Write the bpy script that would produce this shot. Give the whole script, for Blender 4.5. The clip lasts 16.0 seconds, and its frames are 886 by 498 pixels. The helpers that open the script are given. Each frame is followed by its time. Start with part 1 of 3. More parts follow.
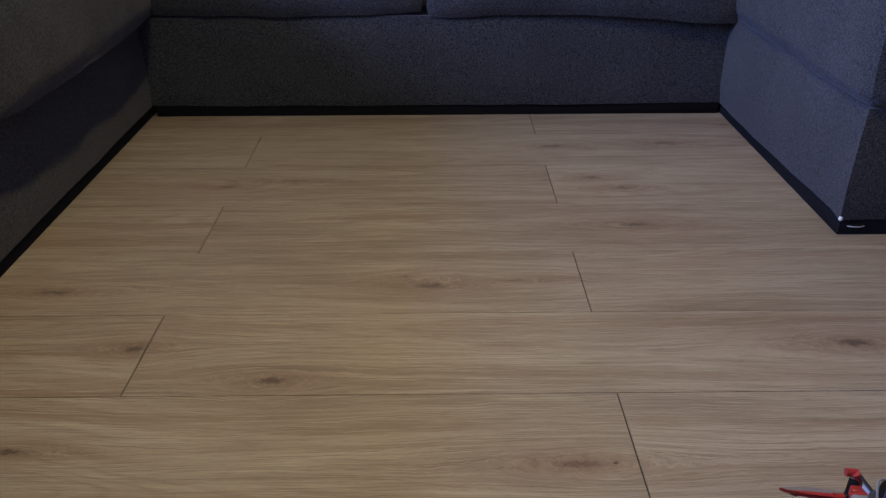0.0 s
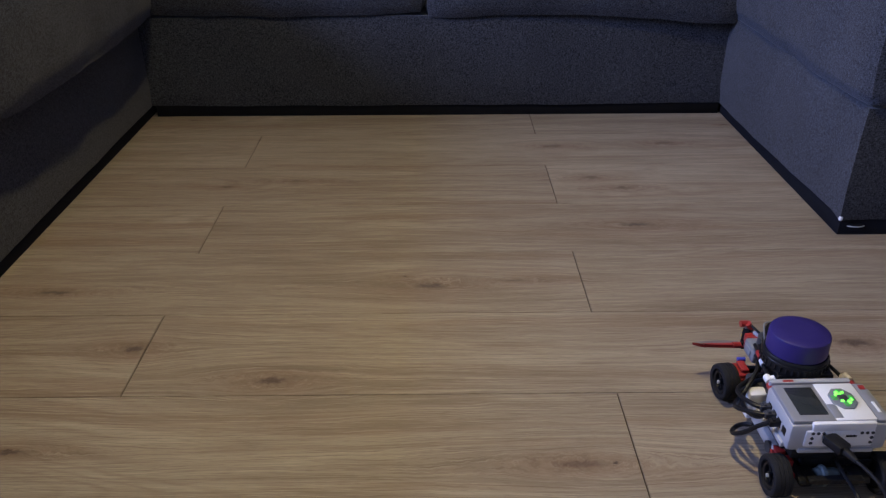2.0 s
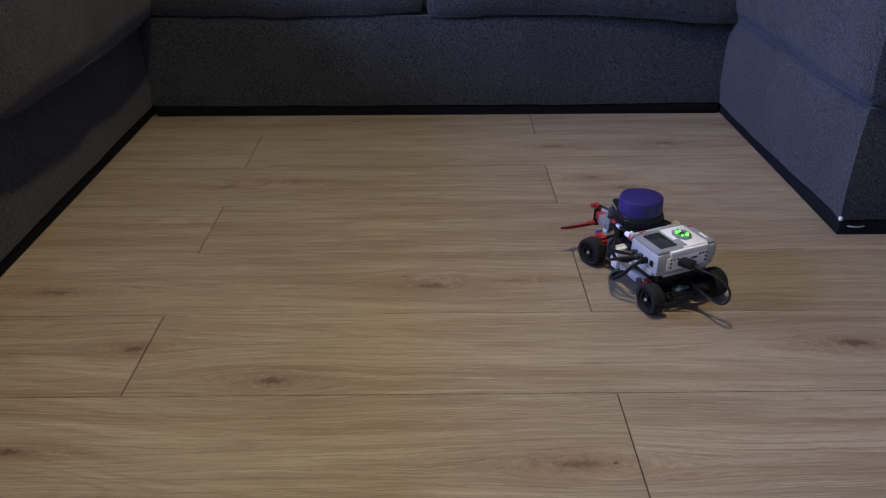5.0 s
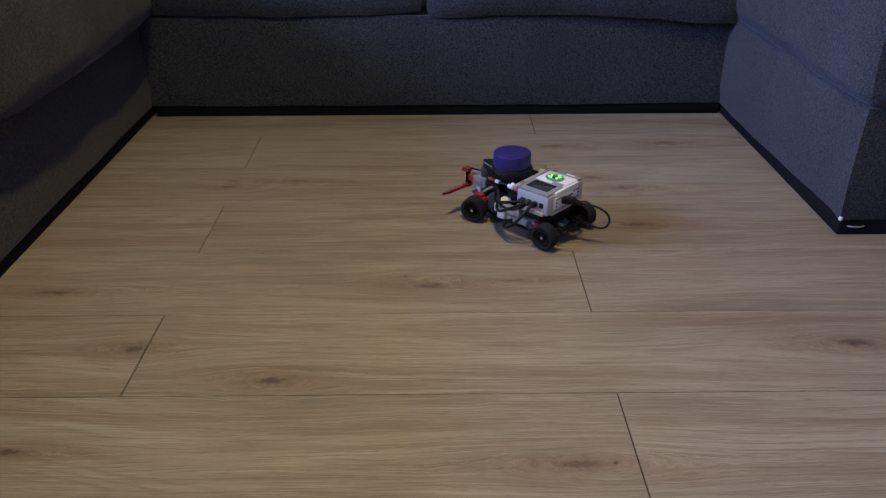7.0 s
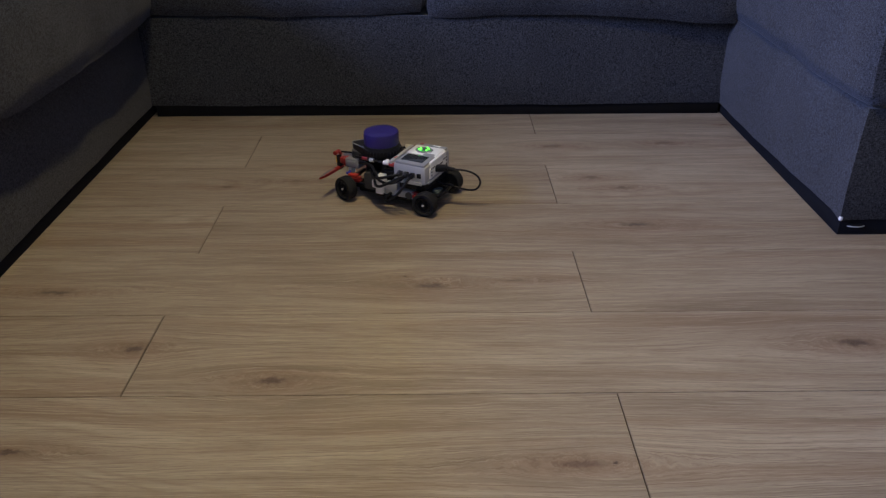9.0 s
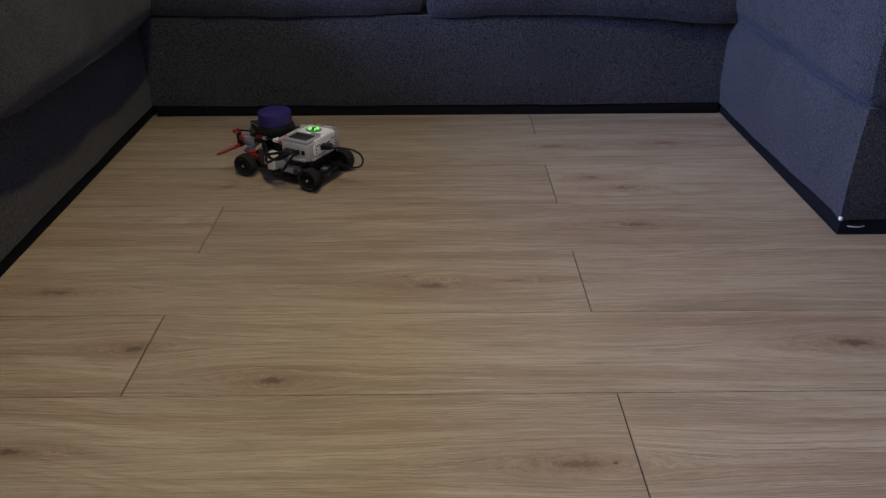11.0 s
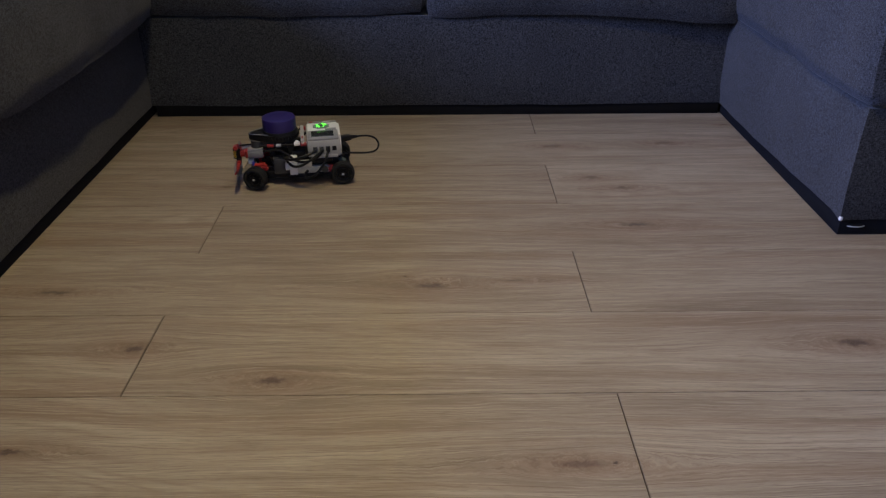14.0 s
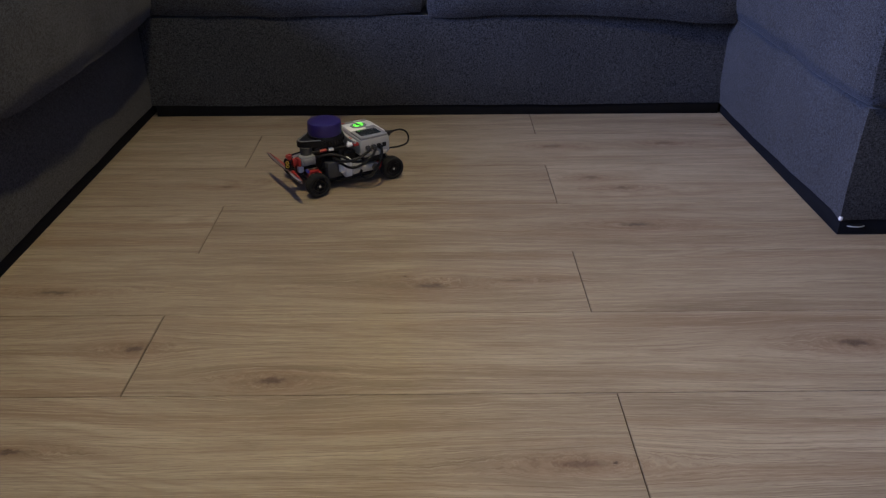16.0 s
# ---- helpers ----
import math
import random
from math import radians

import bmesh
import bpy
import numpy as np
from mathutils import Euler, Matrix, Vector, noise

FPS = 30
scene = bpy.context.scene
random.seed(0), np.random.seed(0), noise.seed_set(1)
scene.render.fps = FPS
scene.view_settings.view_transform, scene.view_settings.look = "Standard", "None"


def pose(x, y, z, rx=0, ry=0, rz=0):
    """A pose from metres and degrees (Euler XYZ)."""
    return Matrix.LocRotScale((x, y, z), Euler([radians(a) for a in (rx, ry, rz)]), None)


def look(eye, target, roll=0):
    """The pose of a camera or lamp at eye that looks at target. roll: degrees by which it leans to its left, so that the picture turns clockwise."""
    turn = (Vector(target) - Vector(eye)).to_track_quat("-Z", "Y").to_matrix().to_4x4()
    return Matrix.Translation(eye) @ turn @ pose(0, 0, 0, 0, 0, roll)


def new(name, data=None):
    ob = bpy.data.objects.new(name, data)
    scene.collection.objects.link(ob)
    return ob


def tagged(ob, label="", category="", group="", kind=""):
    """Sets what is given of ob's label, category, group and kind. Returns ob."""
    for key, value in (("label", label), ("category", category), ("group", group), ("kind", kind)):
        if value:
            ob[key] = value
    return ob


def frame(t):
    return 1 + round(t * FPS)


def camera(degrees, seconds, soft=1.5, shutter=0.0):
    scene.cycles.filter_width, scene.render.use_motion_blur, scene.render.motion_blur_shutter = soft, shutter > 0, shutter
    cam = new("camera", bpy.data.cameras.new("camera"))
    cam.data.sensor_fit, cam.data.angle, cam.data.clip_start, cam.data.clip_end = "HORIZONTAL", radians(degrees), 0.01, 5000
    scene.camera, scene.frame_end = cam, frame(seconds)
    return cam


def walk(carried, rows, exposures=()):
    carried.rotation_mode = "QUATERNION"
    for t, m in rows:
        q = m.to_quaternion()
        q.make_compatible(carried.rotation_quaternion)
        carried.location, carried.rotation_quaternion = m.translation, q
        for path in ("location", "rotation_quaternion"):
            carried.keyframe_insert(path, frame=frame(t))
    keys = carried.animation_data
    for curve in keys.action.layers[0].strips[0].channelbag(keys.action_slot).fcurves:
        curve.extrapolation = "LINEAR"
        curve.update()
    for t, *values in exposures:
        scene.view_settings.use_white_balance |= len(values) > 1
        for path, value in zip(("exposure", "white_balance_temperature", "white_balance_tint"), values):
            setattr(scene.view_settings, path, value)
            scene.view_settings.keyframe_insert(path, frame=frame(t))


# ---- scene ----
cam = camera(59.2, 16.0, soft=1.3)
EYE, TARGET, LEAN = (0.4427, -0.8489, 0.7004), (0.4513, 0.5506, -0.0751), -0.252
walk(cam, [(0.0, look(EYE, TARGET, LEAN)), (16.0, look(EYE, TARGET, LEAN))],
     exposures=[(0.0, 0.0), (16.0, 0.0)])

# ---- world and light ----
world = bpy.data.worlds.new("dusk_sky")
scene.world = world
world.use_nodes = True
wn = world.node_tree.nodes
sky = wn.new("ShaderNodeTexSky")
sky.sky_type, sky.sun_disc = "NISHITA", False
sky.sun_elevation, sky.sun_rotation = radians(4), radians(200)
wn["Background"].inputs[1].default_value = 0.06
world.node_tree.links.new(sky.outputs[0], wn["Background"].inputs[0])


def lamp(name, kind, m, energy, colour, size, size_y=0.0):
    data = bpy.data.lights.new(name, kind)
    data.energy, data.color = energy, colour
    if kind == "AREA":
        data.shape = "RECTANGLE" if size_y else "DISK"
        data.size = size
        if size_y:
            data.size_y = size_y
    else:
        data.shadow_soft_size = size
    ob = new(name, data)
    ob.matrix_world = m
    return ob


spot = lamp("ceiling_lamp_light", "AREA", look((0.38, 0.06, 2.40), (0.38, 0.06, 0)), 9.5, (0.98, 0.81, 0.46), 0.09)
spot.data.spread = radians(92)
daylight = lamp("window_daylight", "AREA", look((-2.37, 0.10, 1.38), (1.1, 0.35, 0.35)), 114.0, (0.34, 0.45, 1.0), 1.10, 0.92)
daylight.data.spread = radians(145)
# unseen bluish fill from behind the camera, added to brighten the sofa's front faces
lamp("window_daylight", "AREA", look((0.6, -2.97, 1.40), (0.6, 1.0, 0.3)), 9.0, (0.48, 0.60, 1.0), 1.6, 1.16)


# ---- materials ----
def tree(name):
    m = bpy.data.materials.new(name)
    m.use_nodes = True
    nt = m.node_tree
    return m, nt, nt.nodes["Principled BSDF"]


def nd(nt, kind, **values):
    n = nt.nodes.new("ShaderNode" + kind)
    for k, v in values.items():
        if k == "op":
            n.operation = v
        elif k == "blend":
            n.blend_type, n.data_type = v, "RGBA"
        else:
            n.inputs[int(k[1:])].default_value = v
    return n


def math2(nt, op, a, b=None, clamp=False):
    n = nd(nt, "Math", op=op)
    n.use_clamp = clamp
    for i, s in enumerate((a, b)):
        if s is None:
            continue
        if isinstance(s, (int, float)):
            n.inputs[i].default_value = s
        else:
            nt.links.new(s, n.inputs[i])
    return n.outputs[0]


def mix(nt, fac, a, b, blend="MIX"):
    n = nd(nt, "Mix", blend=blend)
    for sock, s in ((n.inputs[0], fac), (n.inputs[6], a), (n.inputs[7], b)):
        if isinstance(s, tuple):
            sock.default_value = (*s, 1)
        elif isinstance(s, (int, float)):
            sock.default_value = s
        else:
            nt.links.new(s, sock)
    return n.outputs[2]


def ramp(nt, s, a, b):
    n = nd(nt, "MapRange", i1=a, i2=b)
    nt.links.new(s, n.inputs[0])
    return n.outputs[0]


def noise_of(nt, vec, scale, detail=3.0, rough=0.55):
    n = nd(nt, "TexNoise", i2=scale, i3=detail, i4=rough)
    nt.links.new(vec, n.inputs["Vector"])
    return n.outputs[0]


def bump(nt, bsdf, height, strength, distance):
    n = nd(nt, "Bump")
    n.inputs["Strength"].default_value, n.inputs["Distance"].default_value = strength, distance
    nt.links.new(height, n.inputs["Height"])
    nt.links.new(n.outputs[0], bsdf.inputs["Normal"])


def plain(name, colour, rough=0.45, vary=0.12, scale=60.0, metal=0.0, relief=0.15, coat=0.0, spec=0.5):
    """A moulded or painted surface with slight tone drift, scuffs and fine relief."""
    m, nt, b = tree(name)
    co = nd(nt, "TexCoord").outputs["Object"]
    big, fine = noise_of(nt, co, scale * 0.3), noise_of(nt, co, scale * 8)
    tone = math2(nt, "ADD", math2(nt, "MULTIPLY", big, 0.7), math2(nt, "MULTIPLY", fine, 0.3))
    dark = tuple(c * (1 - vary) for c in colour)
    light = tuple(min(1, c * (1 + vary)) for c in colour)
    nt.links.new(mix(nt, ramp(nt, tone, 0.3, 0.7), dark, light), b.inputs["Base Color"])
    nt.links.new(math2(nt, "ADD", rough - 0.08, math2(nt, "MULTIPLY", big, 0.16)), b.inputs["Roughness"])
    b.inputs["Metallic"].default_value = metal
    b.inputs["Coat Weight"].default_value = coat
    b.inputs["Specular IOR Level"].default_value = spec
    if relief:
        bump(nt, b, fine, relief, 0.0004)
    return m


def glow(name, colour, strength):
    m, nt, b = tree(name)
    b.inputs["Base Color"].default_value = (*colour, 1)
    b.inputs["Emission Color"].default_value = (*colour, 1)
    b.inputs["Emission Strength"].default_value = strength
    return m


def fabric(name, dark, light):
    """Woven melange upholstery: crossing yarns, flecks, faint pile drift."""
    m, nt, b = tree(name)
    co = nd(nt, "TexCoord").outputs["Object"]

    def yarn(sx, sy, sz):
        mp = nd(nt, "Mapping")
        mp.inputs[3].default_value = (sx, sy, sz)
        nt.links.new(co, mp.inputs[0])
        return noise_of(nt, mp.outputs[0], 1.0, 2.0)
    h1, h2 = yarn(180, 180, 560), yarn(560, 560, 165)
    fleck = noise_of(nt, co, 380, 2.0, 0.7)
    drift = noise_of(nt, co, 6.0, 4.0)
    w = math2(nt, "ADD", math2(nt, "MULTIPLY", h1, 0.36), math2(nt, "MULTIPLY", h2, 0.36))
    w = math2(nt, "ADD", w, math2(nt, "MULTIPLY", fleck, 0.28))
    tone = math2(nt, "ADD", ramp(nt, w, 0.40, 0.62), math2(nt, "MULTIPLY", math2(nt, "SUBTRACT", drift, 0.5), 0.35), True)
    nt.links.new(mix(nt, tone, dark, light), b.inputs["Base Color"])
    b.inputs["Roughness"].default_value = 0.95
    b.inputs["Sheen Weight"].default_value = 0.12
    b.inputs["Specular IOR Level"].default_value = 0.2
    bump(nt, b, w, 0.5, 0.0012)
    return m


PLANK_L, PLANK_W = 1.378, 0.202
# knots in the boards: x, y, length and width of the stain (m), how dark the core is
KNOTS = [(-0.017, 0.7, 0.05, 0.012, 0.8), (0.127, 0.728, 0.1, 0.016, 0.15), (-0.204, 1.129, 0.04, 0.008, 0.5),
         (0.721, 0.928, 0.08, 0.03, 0.35), (0.995, 0.944, 0.08, 0.024, 0.2), (1.181, 1.069, 0.03, 0.01, 0.9),
         (0.781, 0.737, 0.07, 0.026, 0.3), (0.842, 0.681, 0.09, 0.026, 0.25), (0.828, 0.509, 0.11, 0.03, 0.6),
         (-0.203, 0.273, 0.11, 0.018, 0.5), (0.381, 0.317, 0.02, 0.007, 0.9), (0.43, 0.286, 0.09, 0.026, 0.45),
         (-0.018, 0.112, 0.055, 0.028, 0.8), (0.205, 0.033, 0.07, 0.026, 0.9), (-0.105, -0.107, 0.07, 0.014, 0.6),
         (0.568, 0.301, 0.08, 0.012, 0.25), (1.076, 0.113, 0.09, 0.034, 0.95), (0.658, -0.134, 0.02, 0.01, 0.9),
         (0.618, -0.136, 0.10, 0.022, 0.15)]


def oak():
    """Oak-look boards: long grain that bends round knots, pores, tone from board to board."""
    m, nt, b = tree("oak_boards")
    pos = nd(nt, "NewGeometry").outputs["Position"]
    xyz = nd(nt, "SeparateXYZ")
    nt.links.new(pos, xyz.inputs[0])
    X, Y = xyz.outputs[0], xyz.outputs[1]
    rnd = nd(nt, "ObjectInfo").outputs["Random"]
    wob, wob2 = noise_of(nt, pos, 55.0, 3.0), noise_of(nt, pos, 83.0, 3.0)
    wx = math2(nt, "ADD", X, math2(nt, "MULTIPLY", math2(nt, "SUBTRACT", wob, 0.5), 0.030))
    wy = math2(nt, "ADD", Y, math2(nt, "MULTIPLY", math2(nt, "SUBTRACT", wob2, 0.5), 0.016))
    core, halo, push = None, None, None
    for kx, ky, lx, ly, dark in KNOTS:
        dx, dy = math2(nt, "SUBTRACT", wx, kx), math2(nt, "SUBTRACT", wy, ky)

        def fall(rx, ry, power):
            a, b2 = math2(nt, "DIVIDE", dx, rx), math2(nt, "DIVIDE", dy, ry)
            q = math2(nt, "ADD", math2(nt, "MULTIPLY", a, a), math2(nt, "MULTIPLY", b2, b2))
            return math2(nt, "DIVIDE", 1.0, math2(nt, "ADD", 1.0, math2(nt, "POWER", q, power)))
        c, h = math2(nt, "MULTIPLY", fall(lx * 0.22, ly * 0.24, 2.2), min(1.0, dark + 0.3)), fall(lx * 0.95, ly * 0.75, 1.4)
        p = math2(nt, "MULTIPLY", math2(nt, "MULTIPLY", dy, fall(lx * 1.5, ly * 1.5, 1.2)), 0.85)
        core = c if core is None else math2(nt, "MAXIMUM", core, c)
        halo = h if halo is None else math2(nt, "MAXIMUM", halo, h)
        push = p if push is None else math2(nt, "ADD", push, p)
    # grain coordinates: slide from board to board, bent by the knots and a slow drift
    sv = nd(nt, "Mapping")
    sv.inputs[3].default_value = (1.6, 7.0, 1.0)
    nt.links.new(pos, sv.inputs[0])
    slow = noise_of(nt, sv.outputs[0], 1.0, 2.0)
    gy = math2(nt, "ADD", math2(nt, "SUBTRACT", Y, push), math2(nt, "MULTIPLY", math2(nt, "SUBTRACT", slow, 0.5), 0.024))
    rv = nd(nt, "Mapping")
    rv.inputs[3].default_value = (9.0, 26.0, 1.0)
    nt.links.new(pos, rv.inputs[0])
    ripple = noise_of(nt, rv.outputs[0], 1.0, 2.0)
    gy = math2(nt, "ADD", gy, math2(nt, "MULTIPLY", math2(nt, "SUBTRACT", ripple, 0.5), 0.009))

    def grain(sx, sy, detail, rough=0.6):
        v = nd(nt, "CombineXYZ")
        nt.links.new(math2(nt, "ADD", math2(nt, "MULTIPLY", X, sx), math2(nt, "MULTIPLY", rnd, 90)), v.inputs[0])
        nt.links.new(math2(nt, "MULTIPLY", gy, sy), v.inputs[1])
        nt.links.new(math2(nt, "MULTIPLY", rnd, 31), v.inputs[2])
        return noise_of(nt, v.outputs[0], 1.0, detail, rough)
    broad, mid, fine, pore = grain(1.3, 14, 3), grain(3.0, 95, 4, 0.6), grain(9, 600, 3, 0.6), grain(60, 900, 2, 0.5)
    pale, cloud, streak = grain(11, 500, 4, 0.65), grain(2.2, 7, 3), grain(1.1, 24, 3, 0.5)
    arch = math2(nt, "MULTIPLY", grain(1.2, 9, 1.5, 0.4), 120.0)
    arch = math2(nt, "POWER", math2(nt, "ADD", 0.5, math2(nt, "MULTIPLY", math2(nt, "SINE", arch), 0.5)), 3.0)
    arch = math2(nt, "MULTIPLY", arch, ramp(nt, cloud, 0.42, 0.60))
    tone = math2(nt, "ADD", math2(nt, "MULTIPLY", broad, 0.44), math2(nt, "MULTIPLY", mid, 0.34))
    tone = math2(nt, "ADD", tone, math2(nt, "MULTIPLY", cloud, 0.30))
    tone = math2(nt, "ADD", tone, math2(nt, "MULTIPLY", math2(nt, "SUBTRACT", rnd, 0.5), 0.10))
    col = mix(nt, ramp(nt, tone, 0.39, 0.63), (0.194, 0.151, 0.105), (0.368, 0.312, 0.233))
    col = mix(nt, math2(nt, "MULTIPLY", ramp(nt, streak, 0.52, 0.68), 0.62), col, (0.190, 0.124, 0.076))
    col = mix(nt, math2(nt, "MULTIPLY", ramp(nt, fine, 0.50, 0.64), 0.58), col, (0.150, 0.106, 0.072))
    col = mix(nt, math2(nt, "MULTIPLY", ramp(nt, pale, 0.52, 0.68), 0.42), col, (0.500, 0.425, 0.325))
    col = mix(nt, math2(nt, "MULTIPLY", arch, 0.30), col, (0.165, 0.112, 0.074))
    col = mix(nt, math2(nt, "MULTIPLY", ramp(nt, pore, 0.55, 0.68), 0.34), col, (0.13, 0.088, 0.058))
    rings = math2(nt, "ADD", 0.5, math2(nt, "MULTIPLY", math2(nt, "SINE", math2(nt, "MULTIPLY", halo, 34.0)), 0.5))
    col = mix(nt, math2(nt, "MULTIPLY", math2(nt, "MULTIPLY", rings, halo), 0.32), col, (0.140, 0.086, 0.054))
    ragged = ramp(nt, math2(nt, "ADD", math2(nt, "MULTIPLY", mid, 0.7), math2(nt, "MULTIPLY", wob, 0.5)), 0.40, 0.74)
    hz = math2(nt, "MULTIPLY", halo, math2(nt, "ADD", 0.06, math2(nt, "MULTIPLY", ragged, 0.66)))
    col = mix(nt, hz, col, (0.170, 0.094, 0.056))
    cr = math2(nt, "MULTIPLY", core, math2(nt, "ADD", 0.55, math2(nt, "MULTIPLY", ragged, 0.45)))
    col = mix(nt, math2(nt, "MULTIPLY", cr, 0.92), col, (0.035, 0.021, 0.015))
    nt.links.new(col, b.inputs["Base Color"])
    nt.links.new(math2(nt, "ADD", 0.48, math2(nt, "MULTIPLY", mid, 0.2)), b.inputs["Roughness"])
    b.inputs["Specular IOR Level"].default_value = 0.4
    bump(nt, b, math2(nt, "SUBTRACT", pale, math2(nt, "ADD", fine, math2(nt, "MULTIPLY", pore, 0.5))), 0.45, 0.0012)
    return m


OAK = oak()
FABRIC = fabric("grey_blue_weave", (0.0090, 0.0097, 0.0114), (0.0690, 0.0740, 0.0860))
JOINT = plain("board_joint", (0.060, 0.040, 0.025), 0.8)
WALL = plain("wall_paint", (0.40, 0.39, 0.37), 0.85, 0.04, 8)
CEIL = plain("ceiling_paint", (0.50, 0.49, 0.47), 0.9, 0.03, 8)
FRAME = plain("window_frame_white", (0.75, 0.75, 0.74), 0.4, 0.04)
BLACK = plain("black_plastic", (0.009, 0.009, 0.010), 0.42, 0.2, 90, spec=0.25)
TEAL = plain("teal_grey_plastic", (0.10, 0.13, 0.13), 0.42, 0.15, 90)
DARKGREY = plain("dark_grey_plastic", (0.040, 0.042, 0.046), 0.42, 0.15, 90)
GREY = plain("medium_grey_plastic", (0.20, 0.21, 0.22), 0.40, 0.08, 90)
LIGHTGREY = plain("light_grey_plastic", (0.40, 0.405, 0.41), 0.36, 0.06, 90)
WHITE = plain("white_plastic", (0.80, 0.80, 0.79), 0.34, 0.04, 90)
CREAM = plain("tan_plastic", (0.62, 0.55, 0.40), 0.4, 0.06, 90)
RED = plain("red_plastic", (0.31, 0.026, 0.022), 0.34, 0.10, 90)
BLUE = plain("blue_plastic", (0.05, 0.06, 0.40), 0.36, 0.10, 90)
YELLOW = plain("yellow_plastic", (0.72, 0.46, 0.05), 0.36, 0.08, 90)
PURPLE = plain("indigo_plastic", (0.022, 0.014, 0.112), 0.38, 0.12, 60)
RUBBER = plain("black_rubber", (0.012, 0.012, 0.013), 0.8, 0.2, 120, relief=0.4, spec=0.3)
SOFTGREY = plain("grey_soft_rubber", (0.17, 0.15, 0.15), 0.6, 0.15, 90)
SCREEN = plain("lcd_glass", (0.028, 0.032, 0.030), 0.16, 0.1, 40, relief=0.0, coat=0.4)
STEEL = plain("bright_axle", (0.55, 0.55, 0.56), 0.3, 0.08, 90, metal=0.3)
GREEN_GLOW = glow("green_key_light", (0.12, 1.0, 0.06), 3.5)
SURROUND = plain("grey_bezel_plastic", (0.25, 0.255, 0.265), 0.36, 0.06, 90)
GREEN_DIM = glow("green_lit_key_cap", (0.08, 0.34, 0.08), 0.12)
GLASS, _nt, _b = tree("window_glass")
_b.inputs["Transmission Weight"].default_value, _b.inputs["Roughness"].default_value = 1.0, 0.02


# ---- mesh helpers ----
def part(name, bm, material, parent=None, label="", smooth=40):
    me = bpy.data.meshes.new(name)
    bmesh.ops.recalc_face_normals(bm, faces=bm.faces)
    bm.to_mesh(me)
    bm.free()
    me.materials.append(material)
    if smooth:
        me.shade_smooth()
        me.set_sharp_from_angle(angle=radians(smooth))
    ob = new(name, me)
    if parent:
        ob.parent = parent
    if label:
        ob["label"] = label
    return ob


def join(*bms):
    out = bmesh.new()
    for b in bms:
        me = bpy.data.meshes.new("tmp")
        b.to_mesh(me)
        b.free()
        out.from_mesh(me)
        bpy.data.meshes.remove(me)
    return out


def block(x0, x1, y0, y1, z0, z1, r=0.001, seg=2, m=None):
    bm = bmesh.new()
    bmesh.ops.create_cube(bm, size=1)
    for v in bm.verts:
        v.co = ((x0 + x1) / 2 + v.co.x * (x1 - x0), (y0 + y1) / 2 + v.co.y * (y1 - y0), (z0 + z1) / 2 + v.co.z * (z1 - z0))
    if r:
        bmesh.ops.bevel(bm, geom=bm.edges[:], offset=min(r, 0.45 * min(abs(x1 - x0), abs(y1 - y0), abs(z1 - z0))), segments=seg, profile=0.5, affect="EDGES")
    if m:
        bm.transform(m)
    return bm


def mmblock(x0, x1, y0, y1, z0, z1, r=1.0, m=None):
    return block(x0 / 1000, x1 / 1000, y0 / 1000, y1 / 1000, z0 / 1000, z1 / 1000, r / 1000, 2, m)


def rod(a, b, r, seg=14, r2=None):
    """A capped round bar from a to b (mm)."""
    a, b = Vector(a) / 1000, Vector(b) / 1000
    bm = bmesh.new()
    bmesh.ops.create_cone(bm, cap_ends=True, segments=seg, radius1=r / 1000, radius2=(r if r2 is None else r2) / 1000, depth=(b - a).length)
    bm.transform(Matrix.Translation((a + b) / 2) @ (b - a).to_track_quat("Z", "Y").to_matrix().to_4x4())
    return bm


def lathe(profile, seg=32):
    """Turns (radius, height) pairs round z (mm)."""
    bm = bmesh.new()
    rings = []
    for r, h in profile:
        rings.append([bm.verts.new((r * math.cos(2 * math.pi * k / seg) / 1000, r * math.sin(2 * math.pi * k / seg) / 1000, h / 1000)) for k in range(seg)])
    for a, b in zip(rings, rings[1:]):
        for k in range(seg):
            bm.faces.new((a[k], a[(k + 1) % seg], b[(k + 1) % seg], b[k]))
    for ring in (rings[0], rings[-1]):
        if ring is rings[0] and profile[0] == profile[-1]:
            break
        bm.faces.new(ring)
    bmesh.ops.remove_doubles(bm, verts=bm.verts, dist=1e-6)
    return bm


def prism(outline, z0, z1, bevel=0.8):
    """An upright prism over an outline in x, y (mm)."""
    bm = bmesh.new()
    lo = [bm.verts.new((x / 1000, y / 1000, z0 / 1000)) for x, y in outline]
    hi = [bm.verts.new((x / 1000, y / 1000, z1 / 1000)) for x, y in outline]
    top, bottom = bm.faces.new(hi), bm.faces.new(lo[::-1])
    n = len(lo)
    for k in range(n):
        bm.faces.new((lo[k], lo[(k + 1) % n], hi[(k + 1) % n], hi[k]))
    if bevel:
        bmesh.ops.bevel(bm, geom=list(set(top.edges) | set(bottom.edges)), offset=bevel / 1000, segments=2, profile=0.5, affect="EDGES")
    return bm


def smooth_path(points, steps=8):
    pts = [Vector(p) for p in points]
    out = []
    for i in range(len(pts) - 1):
        p0, p1, p2, p3 = pts[max(i - 1, 0)], pts[i], pts[i + 1], pts[min(i + 2, len(pts) - 1)]
        for k in range(steps):
            t = k / steps
            out.append(0.5 * (2 * p1 + (p2 - p0) * t + (2 * p0 - 5 * p1 + 4 * p2 - p3) * t * t + (3 * p1 - p0 - 3 * p2 + p3) * t ** 3))
    return out + [pts[-1]]


